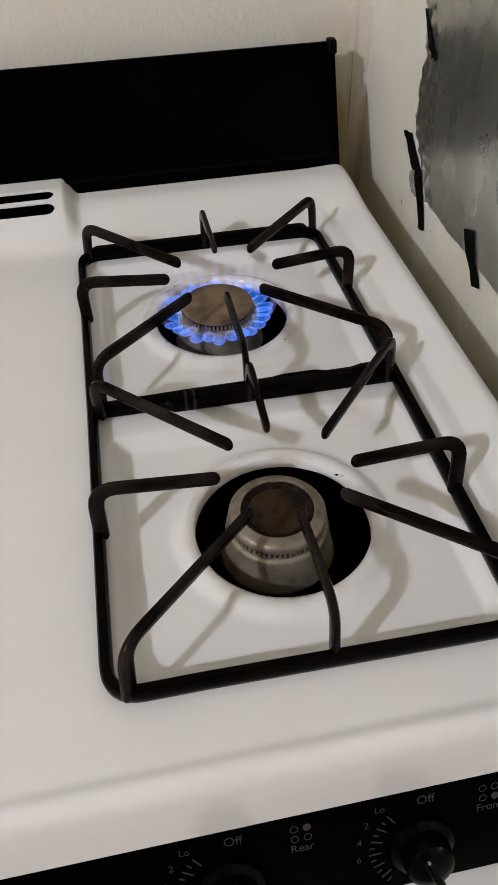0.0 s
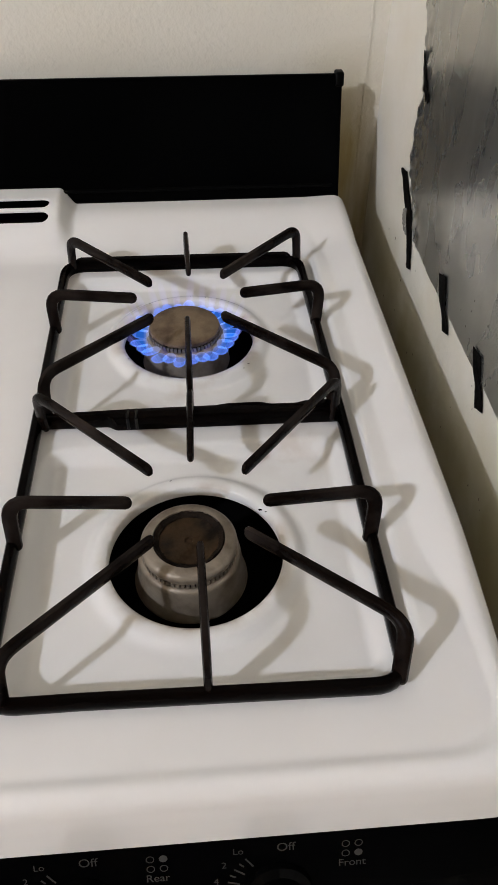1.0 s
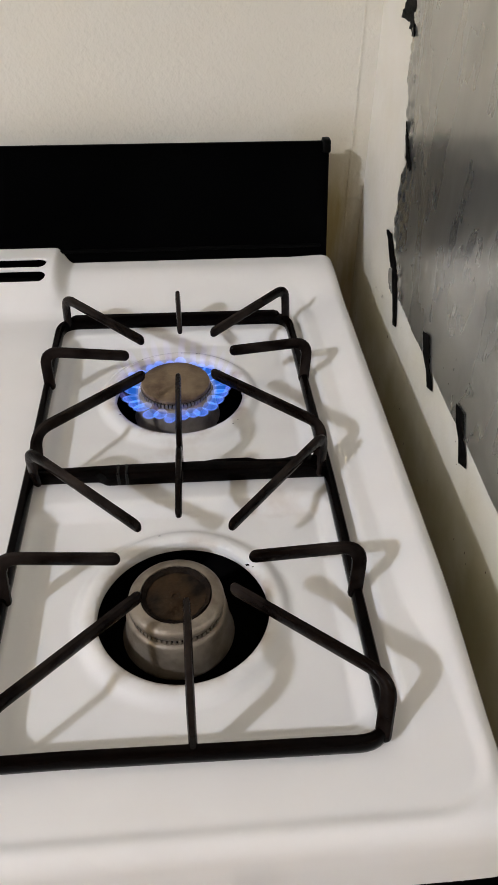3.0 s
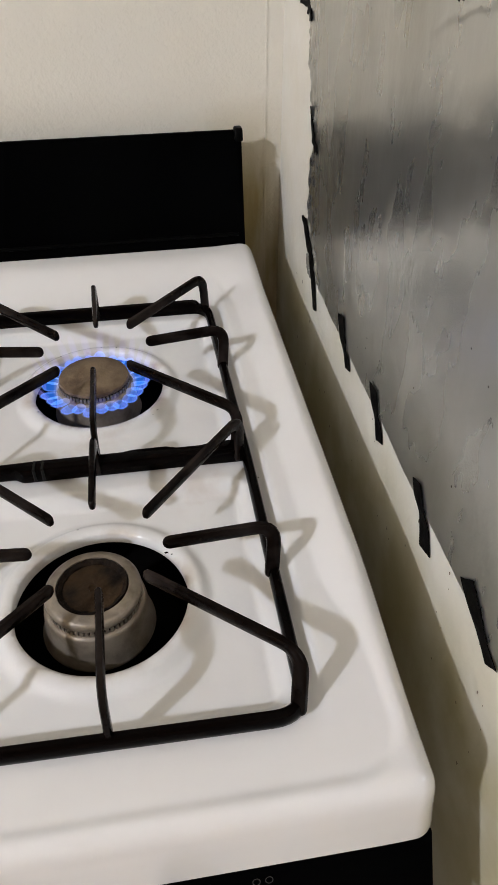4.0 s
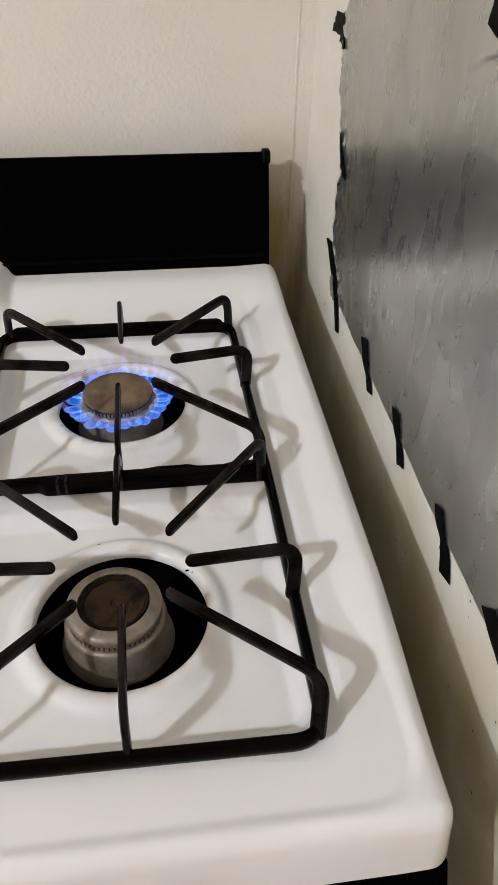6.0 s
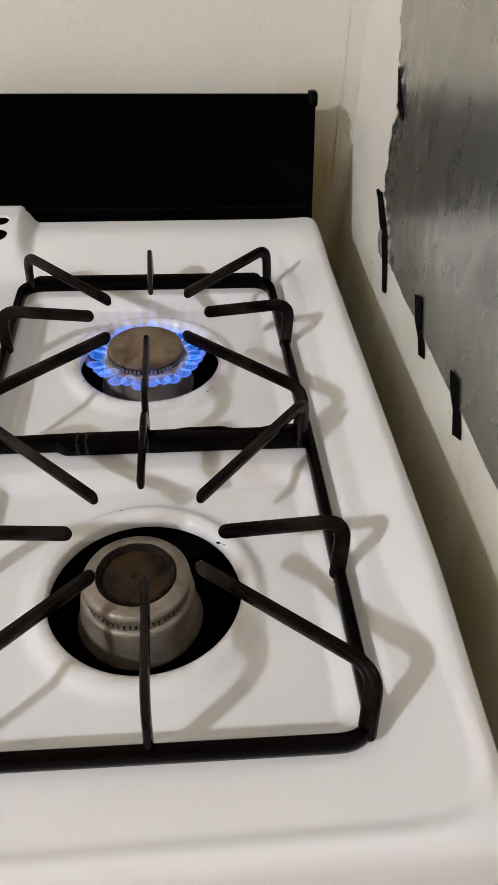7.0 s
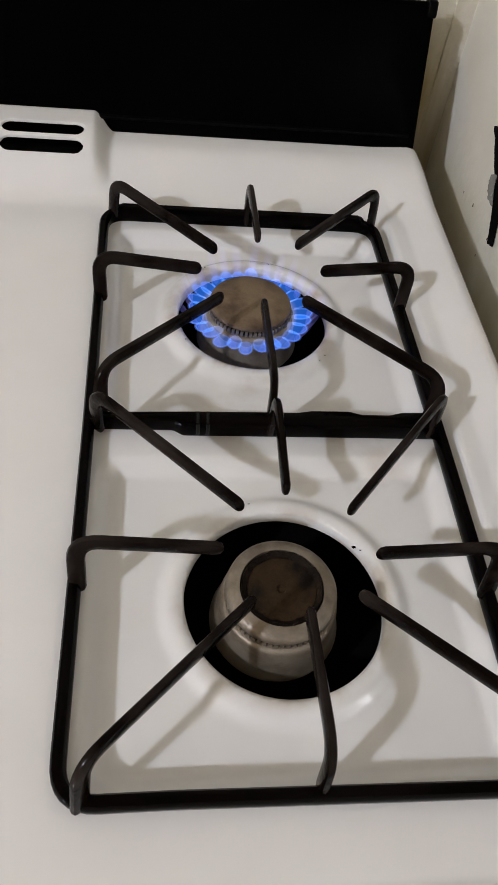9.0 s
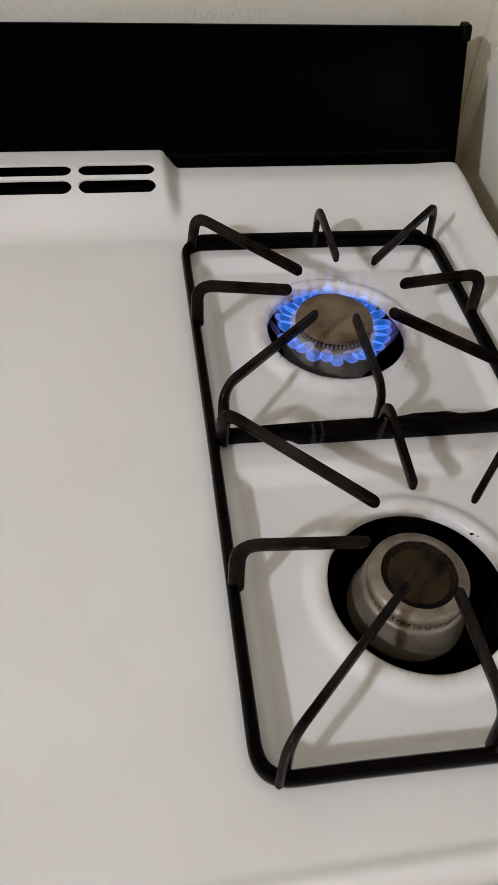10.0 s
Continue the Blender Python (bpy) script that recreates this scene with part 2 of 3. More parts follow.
RF, RB = 0.012, 0.020   # corner radii in plan, front and back


def inset(x, y):
    """Distance inside the rounded outline of the top."""
    r = np.where(y < 0.45, RF, RB)
    qx = np.maximum(np.abs(x - (X0 + X1) / 2) - ((X1 - X0) / 2 - r), 0)
    qy = np.maximum(np.abs(y - (Y0 + Y1) / 2) - ((Y1 - Y0) / 2 - r), 0)
    inside = np.minimum(np.minimum(x - X0, X1 - x), np.minimum(y - Y0, Y1 - y))
    return np.where((qx > 0) & (qy > 0), r - np.hypot(qx, qy), inside)


def well(x, y, x0, x1, y0, y1, r=0.018):
    """Distance inside a rounded rectangle."""
    cx, cy = (x0 + x1) / 2, (y0 + y1) / 2
    qx, qy = np.abs(x - cx) - ((x1 - x0) / 2 - r), np.abs(y - cy) - ((y1 - y0) / 2 - r)
    return r - np.hypot(np.maximum(qx, 0), np.maximum(qy, 0)) - np.minimum(np.maximum(qx, qy), 0)


def height(x, y):
    d = inset(x, y)
    top = 0.020
    rise = 0.0030 + 0.0120 * smooth01(0.18, 0.32, y)
    wide = 0.0165 + 0.0355 * smooth01(0.18, 0.30, y)
    rim = rise * (1 - smooth01(0.0075, wide, well(x, y, X0, X1, Y0, Y1 + 0.3, 0.045))) / top
    # ledge beside the grate, on the side of the wall
    ledge = 0.0056 * smooth01(0.1160, 0.1270, x) * smooth01(0.185, 0.260, y) * smooth01(0.700, 0.630, y)
    rim = np.maximum(rim, np.minimum(ledge, 0.75 * rise) / top)
    back = 0.92 * smooth01(0.650, 0.725, y)
    z = DECK + top * (1 - (1 - rim) * (1 - back))
    r = 0.014
    e = np.clip((r - d) / r, 0, 1)
    z = z - r * (1 - np.sqrt(1 - e * e * 0.999))
    block = smooth01(-0.104, -0.121, x) * smooth01(-0.288, -0.271, x) * smooth01(0.664, 0.692, y)
    z = z + 0.0142 * block
    sink = 0.0
    for (hx, hy), (ya, yb) in ((FRONT, (0.207, 0.398)), (REAR, (0.420, 0.624))):
        w = well(x, y, -0.102, 0.110, ya, yb)
        sink = np.maximum(sink, 0.0094 * smooth01(0.0, 0.012, w))
        q = np.hypot(x - hx, y - hy)
        z += 0.0046 * (1 - smooth01(0.0608, 0.0706, q)) - 0.0016 * (1 - smooth01(0.0535, 0.0585, q))
    return z - sink


def cut(x, y):
    """Negative inside the burner holes and the vent slots."""
    d = np.full_like(x, 1.0)
    for hx, hy in (FRONT, REAR):
        d = np.minimum(d, np.hypot(x - hx, y - hy) - HOLE)
    for sx, sy in SLOTS:
        d = np.minimum(d, np.hypot(np.maximum(np.abs(x - sx) - (SLOT_L - SLOT_R), 0), y - sy) - SLOT_R)
    return d


def cooktop_bm():
    xs = np.concatenate([np.linspace(X0, -0.30, 40), np.arange(-0.298, X1 - 0.03, 0.002), np.linspace(X1 - 0.03, X1, 24)])
    ys = np.concatenate([np.linspace(Y0, Y0 + 0.035, 26), np.arange(Y0 + 0.037, 0.684, 0.002), np.arange(0.684, Y1 - 0.0255, 0.001), np.linspace(Y1 - 0.025, Y1, 18)])
    x, y = np.meshgrid(xs, ys)
    for side in (1, -1):
        for end, r in ((-1, RF), (1, RB)):
            cxx = (X1 - r) if side > 0 else (X0 + r)
            cyy = (Y0 + r) if end < 0 else (Y1 - r)
            qx, qy = (x - cxx) * side, (y - cyy) * end
            q = np.hypot(qx, qy)
            far = (qx > 0) & (qy > 0)
            k = np.where(far, np.maximum(qx, qy) / np.maximum(q, 1e-9), 1.0)
            x = np.where(far, cxx + side * qx * k, x)
            y = np.where(far, cyy + end * qy * k, y)
    for _ in range(2):
        d = cut(x, y)
        gx, gy = (cut(x + 1e-5, y) - d) / 1e-5, (cut(x, y + 1e-5) - d) / 1e-5
        near = (d > -0.0029) & (d < 0.0006)
        x, y = np.where(near, x - gx * d, x), np.where(near, y - gy * d, y)
    z = height(x, y)
    ny, nx = x.shape
    verts = np.stack([x, y, z], -1).reshape(-1, 3)
    d = cut(x, y)
    a = np.arange(ny * nx).reshape(ny, nx)
    quads = np.stack([a[:-1, :-1], a[:-1, 1:], a[1:, 1:], a[1:, :-1]], -1).reshape(-1, 4)
    mean = d.reshape(-1)[quads].mean(1)
    quads = quads[mean > 2e-5]
    bm = bmesh.new()
    vs = [bm.verts.new(v) for v in verts]
    for q in quads:
        bm.faces.new([vs[i] for i in q])
    bm.verts.ensure_lookup_table()
    loose = [v for v in bm.verts if not v.link_faces]
    bmesh.ops.delete(bm, geom=loose, context="VERTS")
    bmesh.ops.remove_doubles(bm, verts=bm.verts[:], dist=0.00012)
    # rolled edge and apron
    rim = [e for e in bm.edges if len(e.link_faces) == 1]
    outer = [e for e in rim if all(inset(np.array(v.co.x), np.array(v.co.y)) < 0.0006 for v in e.verts)]
    for drop, tuck in ((0.014, 0.0016), (0.026, 0.0030)):
        made = bmesh.ops.extrude_edge_only(bm, edges=outer)["geom"]
        for v in (g for g in made if isinstance(g, bmesh.types.BMVert)):
            v.co.z = 0.8665 if drop == 0.026 else v.co.z - drop
            c = Vector((min(max(v.co.x, X0 + 0.03), X1 - 0.03), min(max(v.co.y, Y0 + 0.03), Y1 - 0.03), v.co.z))
            out = (v.co - c).normalized()
            v.co += Vector((out.x * tuck, out.y * tuck * 0.5, 0))
        outer = [g for g in made if isinstance(g, bmesh.types.BMEdge) and len(g.link_faces) == 1 and all(w in made for w in g.verts)]
    # holes turned down
    rim = [e for e in bm.edges if len(e.link_faces) == 1 and all(abs(cut(np.array(v.co.x), np.array(v.co.y))) < 0.0008 for v in e.verts)]
    made = bmesh.ops.extrude_edge_only(bm, edges=rim)["geom"]
    for v in (g for g in made if isinstance(g, bmesh.types.BMVert)):
        v.co.z -= 0.0075 if v.co.y < 0.65 else 0.002
    return bm


SCORCHED = stained(ENAMEL, "scorched_white_enamel", ((*REAR, 0.9085, 0.0550, 0.0680, 0.75), (*FRONT, 0.9085, 0.0550, 0.0650, 0.45), (-0.01, 0.455, 0.9085, 0.010, 0.045, 0.25), (0.075, 0.395, 0.9085, 0.006, 0.035, 0.3)))
cooktop = piece("cooktop", cooktop_bm(), SCORCHED, stove, "glossy white enamel cooktop with sunken wells")
cooktop.data.set_sharp_from_angle(angle=radians(100))
# black slab and box added so the holes and slots read as dark
piece("hollow_slab", box_bm(X0 + 0.02, X1 - 0.02, Y0 + 0.05, Y1 - 0.01, 0.84, 0.858), HOLLOW_BLACK, stove, "black slab added for the dark under the cooktop", False)
piece("slot_blocker", box_bm(-0.280, -0.112, 0.688, 0.727, 0.856, 0.924), HOLLOW_BLACK, stove, "black box added to darken the vent slots", False)
# sides stay out of view; white bounces light into the gap by the wall
piece("cabinet", box_bm(X0 - 0.001, X1 + 0.0005, 0.166, 0.800, 0.02, 0.856, 0.004), ENAMEL, stove, "unseen white side panels that lighten the wall gap")


# leaning backguard
def slanted_bm(x0, x1, y0, z0, y1, z1, thick, bevel=0.003):
    """A panel that leans back from (y0, z0) to (y1, z1)."""
    bm = box_bm(x0, x1, 0, thick, 0, 1, 0)
    for v in bm.verts:
        k = v.co.z
        v.co.y, v.co.z = y0 + (y1 - y0) * k + v.co.y, z0 + (z1 - z0) * k
    bmesh.ops.bevel(bm, geom=bm.edges[:], offset=bevel, segments=3, profile=0.5, affect="EDGES")
    return bm


bm = slanted_bm(X0 + 0.004, 0.1655, 0.729, 0.918, 0.798, 1.032, 0.007)
for v in bm.verts:
    if v.co.x > 0:
        v.co.x += 0.0062 * (v.co.z - 0.918) / 0.114 - 0.0024
piece("backguard", bm, BLACK, stove, "glossy black leaning backguard")
piece("end_cap", slanted_bm(0.1610, 0.1700, 0.7895, 1.0225, 0.7935, 1.0352, 0.012, 0.0022), BLACK_TRIM, stove, "small black moulded end cap")
piece("trim_strip", box_bm(X0 + 0.01, 0.157, 0.7405, 0.7475, 0.9415, 0.944, 0.0008), BLACK_TRIM, stove, "thin black trim line")

# control panel, leaning forward towards the floor
PN = Vector((0, -0.89, 0.456))
PU = Vector((0, 0.456, 0.89))
PO = Vector((0, 0.154, 0.8675))


def on_panel(u, v, out=0.0):
    """A place on the panel: u across, v down from its upper edge."""
    return Vector((u, 0, 0)) + PO - PU * v + PN * out


bm = bmesh.new()
ring = [on_panel(u, v, o) for o in (0, -0.02) for u, v in ((X0 + 0.01, 0), (X1 + 0.0015, 0), (X1 + 0.0015, 0.067), (X0 + 0.01, 0.067))]
vs = [bm.verts.new(p) for p in ring]
for f in ((0, 1, 2, 3), (7, 6, 5, 4), (0, 4, 5, 1), (1, 5, 6, 2), (2, 6, 7, 3), (3, 7, 4, 0)):
    bm.faces.new([vs[i] for i in f])
bmesh.ops.bevel(bm, geom=bm.edges[:], offset=0.002, segments=2, profile=0.5, affect="EDGES")
panel = piece("control_panel", bm, BLACK, stove, "glossy black control panel with grey print")
piece("oven_door", box_bm(X0 + 0.004, 0.167, 0.082, 0.164, 0.16, 0.806, 0.010), ENAMEL, stove, "white enamel oven door")
TURN_P = Matrix((Vector((1, 0, 0)), PU, PN)).transposed()


def panel_bm(bm, u, v, out):
    m = TURN_P.to_4x4()
    m.translation = on_panel(u, v, out)
    bm.transform(m)
    return bm


def printed(text, u, v, size):
    cu = bpy.data.curves.new("print", "FONT")
    cu.body, cu.size, cu.align_x, cu.align_y = text, size, "CENTER", "CENTER"
    tmp = new("print", cu)
    me = bpy.data.meshes.new_from_object(tmp.evaluated_get(bpy.context.evaluated_depsgraph_get()))
    bpy.data.objects.remove(tmp)
    bm = bmesh.new()
    bm.from_mesh(me)
    bpy.data.meshes.remove(me)
    under(part("lettering", panel_bm(bm, u, v, 0.0004), PRINT, None, "", False), panel)


def disc_bm(r0, r1, seg=20):
    bm = bmesh.new()
    a = [bm.verts.new((r1 * math.cos(2 * math.pi * i / seg), r1 * math.sin(2 * math.pi * i / seg), 0)) for i in range(seg)]
    if r0 <= 0:
        bm.faces.new(a)
        return bm
    b = [bm.verts.new((r0 * math.cos(2 * math.pi * i / seg), r0 * math.sin(2 * math.pi * i / seg), 0)) for i in range(seg)]
    for i in range(seg):
        bm.faces.new((a[i], a[(i + 1) % seg], b[(i + 1) % seg], b[i]))
    return bm


def knob(u, v, word, filled):
    m = TURN_P.to_4x4()
    m.translation = on_panel(u, v, 0.0005)
    prof = [(0.0, 0.0200), (0.005, 0.0196), (0.0095, 0.0182), (0.0125, 0.0155), (0.0138, 0.006), (0.0175, 0.0035), (0.0180, 0.0), (0.0, 0.0)]
    bm = lathe(prof, (0, 0), 40)
    bm.transform(m)
    body = piece("knob", bm, KNOB, stove, "black control knob")
    bm = box_bm(-0.0026, 0.0026, -0.0115, 0.0115, 0.012, 0.0212, 0.0018)
    bm.transform(m @ pose(0, 0, 0, 0, 0, 20))
    under(part("grip", bm, KNOB, None), body)
    # tiny bright dot modelled in place of the knob's highlight
    bm = lathe([(0.0, 0.0222), (0.0007, 0.0219), (0.0010, 0.0208)], (-0.0032, 0.0092), 12)
    bm.transform(m)
    under(part("glint_dot", bm, GLINT, None, "shiny dot standing in for a glint"), body)
    # dial marks
    for i, deg in enumerate(range(128, 235, 9)):
        bm = box_bm(0.0215 if i % 2 == 0 else 0.025, 0.028, -0.0004, 0.0004, 0.0, 0.0003)
        bm.transform(m @ pose(0, 0, 0, 0, 0, deg))
        under(part("dial_mark", bm, PRINT, None, "", False), panel)
    for text, deg in (("Lo", 128), ("2", 147), ("4", 166), ("6", 185)):
        a = radians(deg)
        printed(text, u + 0.034 * math.cos(a), v - 0.034 * math.sin(a), 0.0056)
    printed("Off", u + 0.004, v - 0.0275, 0.0074)
    printed(word, u + 0.039, v - 0.0140, 0.0066)
    for k, (du, dv) in enumerate(((-0.0034, 0.0), (0.0034, 0.0), (-0.0034, 0.0062), (0.0034, 0.0062))):
        bm = disc_bm(0 if k == filled else 0.0017, 0.0022)
        under(part("burner_symbol", panel_bm(bm, u + 0.039 + du, v - 0.0265 + dv, 0.0004), PRINT, None, "", False), panel)


knob(-0.0620, 0.039, "Rear", 1)
knob(0.0400, 0.039, "Front", 3)


# burners
def burner(x, y, top, cap_mat, recess, label):
    k = 0.965 if recess else 1.0
    drop = 0.0078 if recess else 0.0050   # depth of the cap's side, down to the ports
    shelf = top - drop - 0.0040

    def lathe_bm(profile, centre, seg=64):
        return lathe([(r * k, z) for r, z in profile], centre, seg)

    b = piece("burner", lathe_bm([(0.0, 0.8835), (0.0368, 0.8835), (0.0374, 0.885), (0.0368, 0.8868), (0.0353, 0.891), (0.0342, 0.897), (0.0334, shelf - 0.0060), (0.0330, shelf - 0.0040),
                                  (0.0327, shelf - 0.0022), (0.0318, shelf - 0.0009), (0.0305, shelf - 0.0002), (0.0283, shelf), (0.0283, top - drop), (0.0, top - drop)], (x, y)), ALU, stove, label)
    under(part("burner_stem", lathe_bm([(0.018, 0.858), (0.018, 0.884)], (x, y), 24), HOLLOW_BLACK, None, "plain black stem"), b)
    under(part("port_band", lathe_bm([(0.0286, shelf + 0.0001), (0.0286, top - drop + 0.0002)], (x, y), 48), HOLLOW_BLACK, None, "black band behind the ports"), b)
    tooth = None
    for i in range(58):
        if tooth is None:
            bm = box_bm(0.0282 * k, 0.0301 * k, -0.00100, 0.00100, shelf - 0.0002, shelf + 0.0034)
            tooth = under(part("tooth", bm, ALU, None, "", False), b)
            tooth.matrix_basis = pose(x, y, 0)
            continue
        ob = new("tooth", tooth.data)
        ob.parent = b
        ob.matrix_basis = pose(x, y, 0, 0, 0, 360 * i / 58)
    if recess:
        prof = [(0.0, top - 0.0036), (0.0022, top - 0.0034), (0.0028, top - 0.0022), (0.0040, top - 0.0024), (0.012, top - 0.0028), (0.0208, top - 0.0024), (0.0214, top - 0.0050), (0.0228, top - 0.0050)]
        under(part("cap_centre", lathe_bm(prof, (x, y)), RUST, None, "burnt brown centre"), b)
        prof = [(0.0226, top - 0.0055), (0.0231, top), (0.0285, top - 0.0006), (0.0306, top - 0.0025), (0.0310, top - drop + 0.0030), (0.0300, top - drop), (0.020, top - drop)]
        under(part("cap", lathe_bm(prof, (x, y)), ALU, None, "dull grey metal cap ring"), b)
        # uneven burnt crust where the centre meets the ring
        bm = bmesh.new()
        rings = []
        for r, z, rough in ((0.0188, top - 0.0027, 0.0), (0.0196, top - 0.0012, 0.0016), (0.0210, top - 0.0006, 0.0012), (0.0221, top + 0.00035, 0.0012), (0.0226, top - 0.0010, 0.0004)):
            rings.append([])
            for i in range(96):
                a = 2 * math.pi * i / 96
                q = k * (r + rough * (noise.noise((math.cos(a) * 4, math.sin(a) * 4, 1)) + 0.8 * noise.noise((math.cos(a) * 13, math.sin(a) * 13, 2))))
                rings[-1].append(bm.verts.new((x + q * math.cos(a), y + q * math.sin(a), z)))
        for p, q in zip(rings, rings[1:]):
            for i in range(96):
                bm.faces.new((p[i], p[(i + 1) % 96], q[(i + 1) % 96], q[i]))
        under(part("burnt_crust", bm, CRUST, None, "blackened crusty rim"), b)
    else:
        prof = [(0.0, top + 0.0004), (0.015, top), (0.0270, top - 0.0008), (0.0290, top - 0.0020), (0.0296, top - drop + 0.0012), (0.0290, top - drop), (0.020, top - drop)]
        under(part("cap", lathe_bm(prof, (x, y)), cap_mat, None, "heat-stained tan cap"), b)
    return b


front_burner = burner(-0.0002, 0.3045, 0.9225, RUST, True, "unlit grey metal gas burner")
rear_burner = burner(0.0006, 0.534, 0.922, TAN, False, "lit grey metal gas burner")


# flames of the rear burner
def flame_material(name, root, mid, tip, body, edge):
    """Glowing gas: colours along the petal; body and edge are its strength in the middle and along its outline."""
    m = bpy.data.materials.new(name)
    m.use_nodes = True
    nt = m.node_tree
    nt.nodes.clear()
    out = nt.nodes.new("ShaderNodeOutputMaterial")
    em, tr, add = nt.nodes.new("ShaderNodeEmission"), nt.nodes.new("ShaderNodeBsdfTransparent"), nt.nodes.new("ShaderNodeAddShader")
    co, sp, cr, off, rim = (nt.nodes.new("ShaderNode" + k) for k in ("TexCoord", "SeparateXYZ", "ValToRGB", "Math", "MapRange"))
    nt.links.new(co.outputs["Generated"], sp.inputs[0])
    nt.links.new(sp.outputs["X"], cr.inputs[0])
    e = cr.color_ramp.elements
    e[0].color, e[1].color = (*root, 1), (*tip, 1)
    e.new(0.40).color = (*mid, 1)
    nt.links.new(cr.outputs[0], em.inputs[0])
    off.operation = "SUBTRACT"
    off.inputs[1].default_value = 0.5
    nt.links.new(sp.outputs["Y"], off.inputs[0])
    side = nt.nodes.new("ShaderNodeMath")
    side.operation = "ABSOLUTE"
    nt.links.new(off.outputs[0], side.inputs[0])
    rim.inputs[1].default_value, rim.inputs[2].default_value = 0.22, 0.46
    rim.inputs[3].default_value, rim.inputs[4].default_value = body, edge
    nt.links.new(side.outputs[0], rim.inputs[0])
    nt.links.new(rim.outputs[0], em.inputs[1])
    nt.links.new(tr.outputs[0], add.inputs[0])
    nt.links.new(em.outputs[0], add.inputs[1])
    nt.links.new(add.outputs[0], out.inputs[0])
    return m


FLAME = flame_material("blue_flame", (0.75, 0.78, 1.10), (0.040, 0.225, 1.0), (0.020, 0.18, 1.0), 0.23, 0.23)
EDGE = flame_material("flame_outline", (0.60, 0.62, 1.0), (0.26, 0.40, 1.0), (0.20, 0.36, 1.0), 0.085, 0.085)
WISP = flame_material("violet_flame_tip", (0.34, 0.34, 1.0), (0.30, 0.28, 0.9), (0.03, 0.02, 0.08), 0.085, 0.045)


def lobe_mesh(name, mat, length, width, thick, rise, start=0.0, power=1.8, outline=None):
    """One jet: a flat rounded petal that leaves the port outwards and turns up a little, with a brighter outline."""
    bm = bmesh.new()
    rings, left, right = [], [], []
    for j in range(17):
        k = j / 16
        r = math.sqrt(max(0.0004, 1 - ((k - 0.60) / (0.405 if k > 0.60 else 0.72)) ** 2))
        p = Vector((start + length * k, 0, rise * k ** power))
        rings.append([bm.verts.new(p + Vector((0, width * r * math.sin(t), thick * r * math.cos(t)))) for t in (2 * math.pi * q / 14 for q in range(14))])
        left.append(p + Vector((0, width * r, 0)))
        right.append(p - Vector((0, width * r, 0)))
    for p, q in zip(rings, rings[1:]):
        for k in range(14):
            bm.faces.new((p[k], p[(k + 1) % 14], q[(k + 1) % 14], q[k]))
    bmesh.ops.recalc_face_normals(bm, faces=bm.faces)
    me = bpy.data.meshes.new(name)
    me.materials.append(mat)
    if outline:
        me.materials.append(outline)
        round_it = left[5:] + right[:4:-1]
        for a, b in zip(round_it, round_it[1:]):
            d = (b - a).normalized()
            n1 = d.cross(Vector((0, 0, 1))).normalized() * 0.00085
            n2 = Vector((0, 0, 0.00085))
            tube = [[bm.verts.new(p + n1 * c + n2 * e) for c, e in ((1, 0), (0, 1), (-1, 0), (0, -1))] for p in (a, b)]
            for k in range(4):
                bm.faces.new((tube[0][k], tube[0][(k + 1) % 4], tube[1][(k + 1) % 4], tube[1][k])).material_index = 1
    bm.to_mesh(me)
    bm.free()
    me.shade_smooth()
    return me


def flames(parent, x, y, z, count=26, radius=0.0280):
    outer = lobe_mesh("flame_jet", FLAME, 0.0178, 0.0052, 0.0024, 0.0022, outline=EDGE)
    wisp = lobe_mesh("flame_tip", WISP, 0.0120, 0.0034, 0.0040, 0.0210, 0.0140, 1.0)
    rnd = random.Random(5)
    for i in range(count):
        turn = 360 * (i + rnd.uniform(-0.10, 0.10)) / count
        m = pose(x, y, z, rnd.uniform(-8, 8), rnd.uniform(-4, 2), turn) @ Matrix.Translation((radius, 0, 0)) @ Matrix.Diagonal((rnd.uniform(0.90, 1.05), rnd.uniform(0.9, 1.05), 1, 1))
        for me in (outer, wisp):
            ob = new(me.name, me)
            ob.parent = parent
            ob.matrix_basis = m
            ob.visible_shadow = False
            if me == outer:
                tagged(ob, "small blue gas flame")


flames(rear_burner, 0.0006, 0.534, 0.9098)

# chips and burnt specks in the enamel
rnd = random.Random(11)
for cx, cy, size in ((0.0465, 0.3365, 0.0016), (0.050, 0.3345, 0.0009), (-0.012, 0.366, 0.0007), (0.051, 0.492, 0.0009), (0.047, 0.487, 0.0007), (0.020, 0.592, 0.0008),
                     (-0.030, 0.586, 0.0007), (0.006, 0.594, 0.0006), (0.118, 0.392, 0.0008), (-0.046, 0.505, 0.0007)):
    bm = bmesh.new()
    z = float(height(np.array(cx), np.array(cy)))
    bm.faces.new([bm.verts.new((cx + size * rnd.uniform(0.5, 1.2) * math.cos(a), cy + size * rnd.uniform(0.3, 0.9) * math.sin(a), z + 0.00035)) for a in (2 * math.pi * i / 9 for i in range(9))])
    under(part("enamel_chip", bm, IRON, None, "", False), cooktop)

# ---- double grate ----
GZ = DECK + 0.0062
FZ = GZ - 0.0020   # middle of the outer frame
grate = empty("double_burner_grate", (0.004, 0.415, DECK), "black cast-iron double grate spanning both burners", "grate")
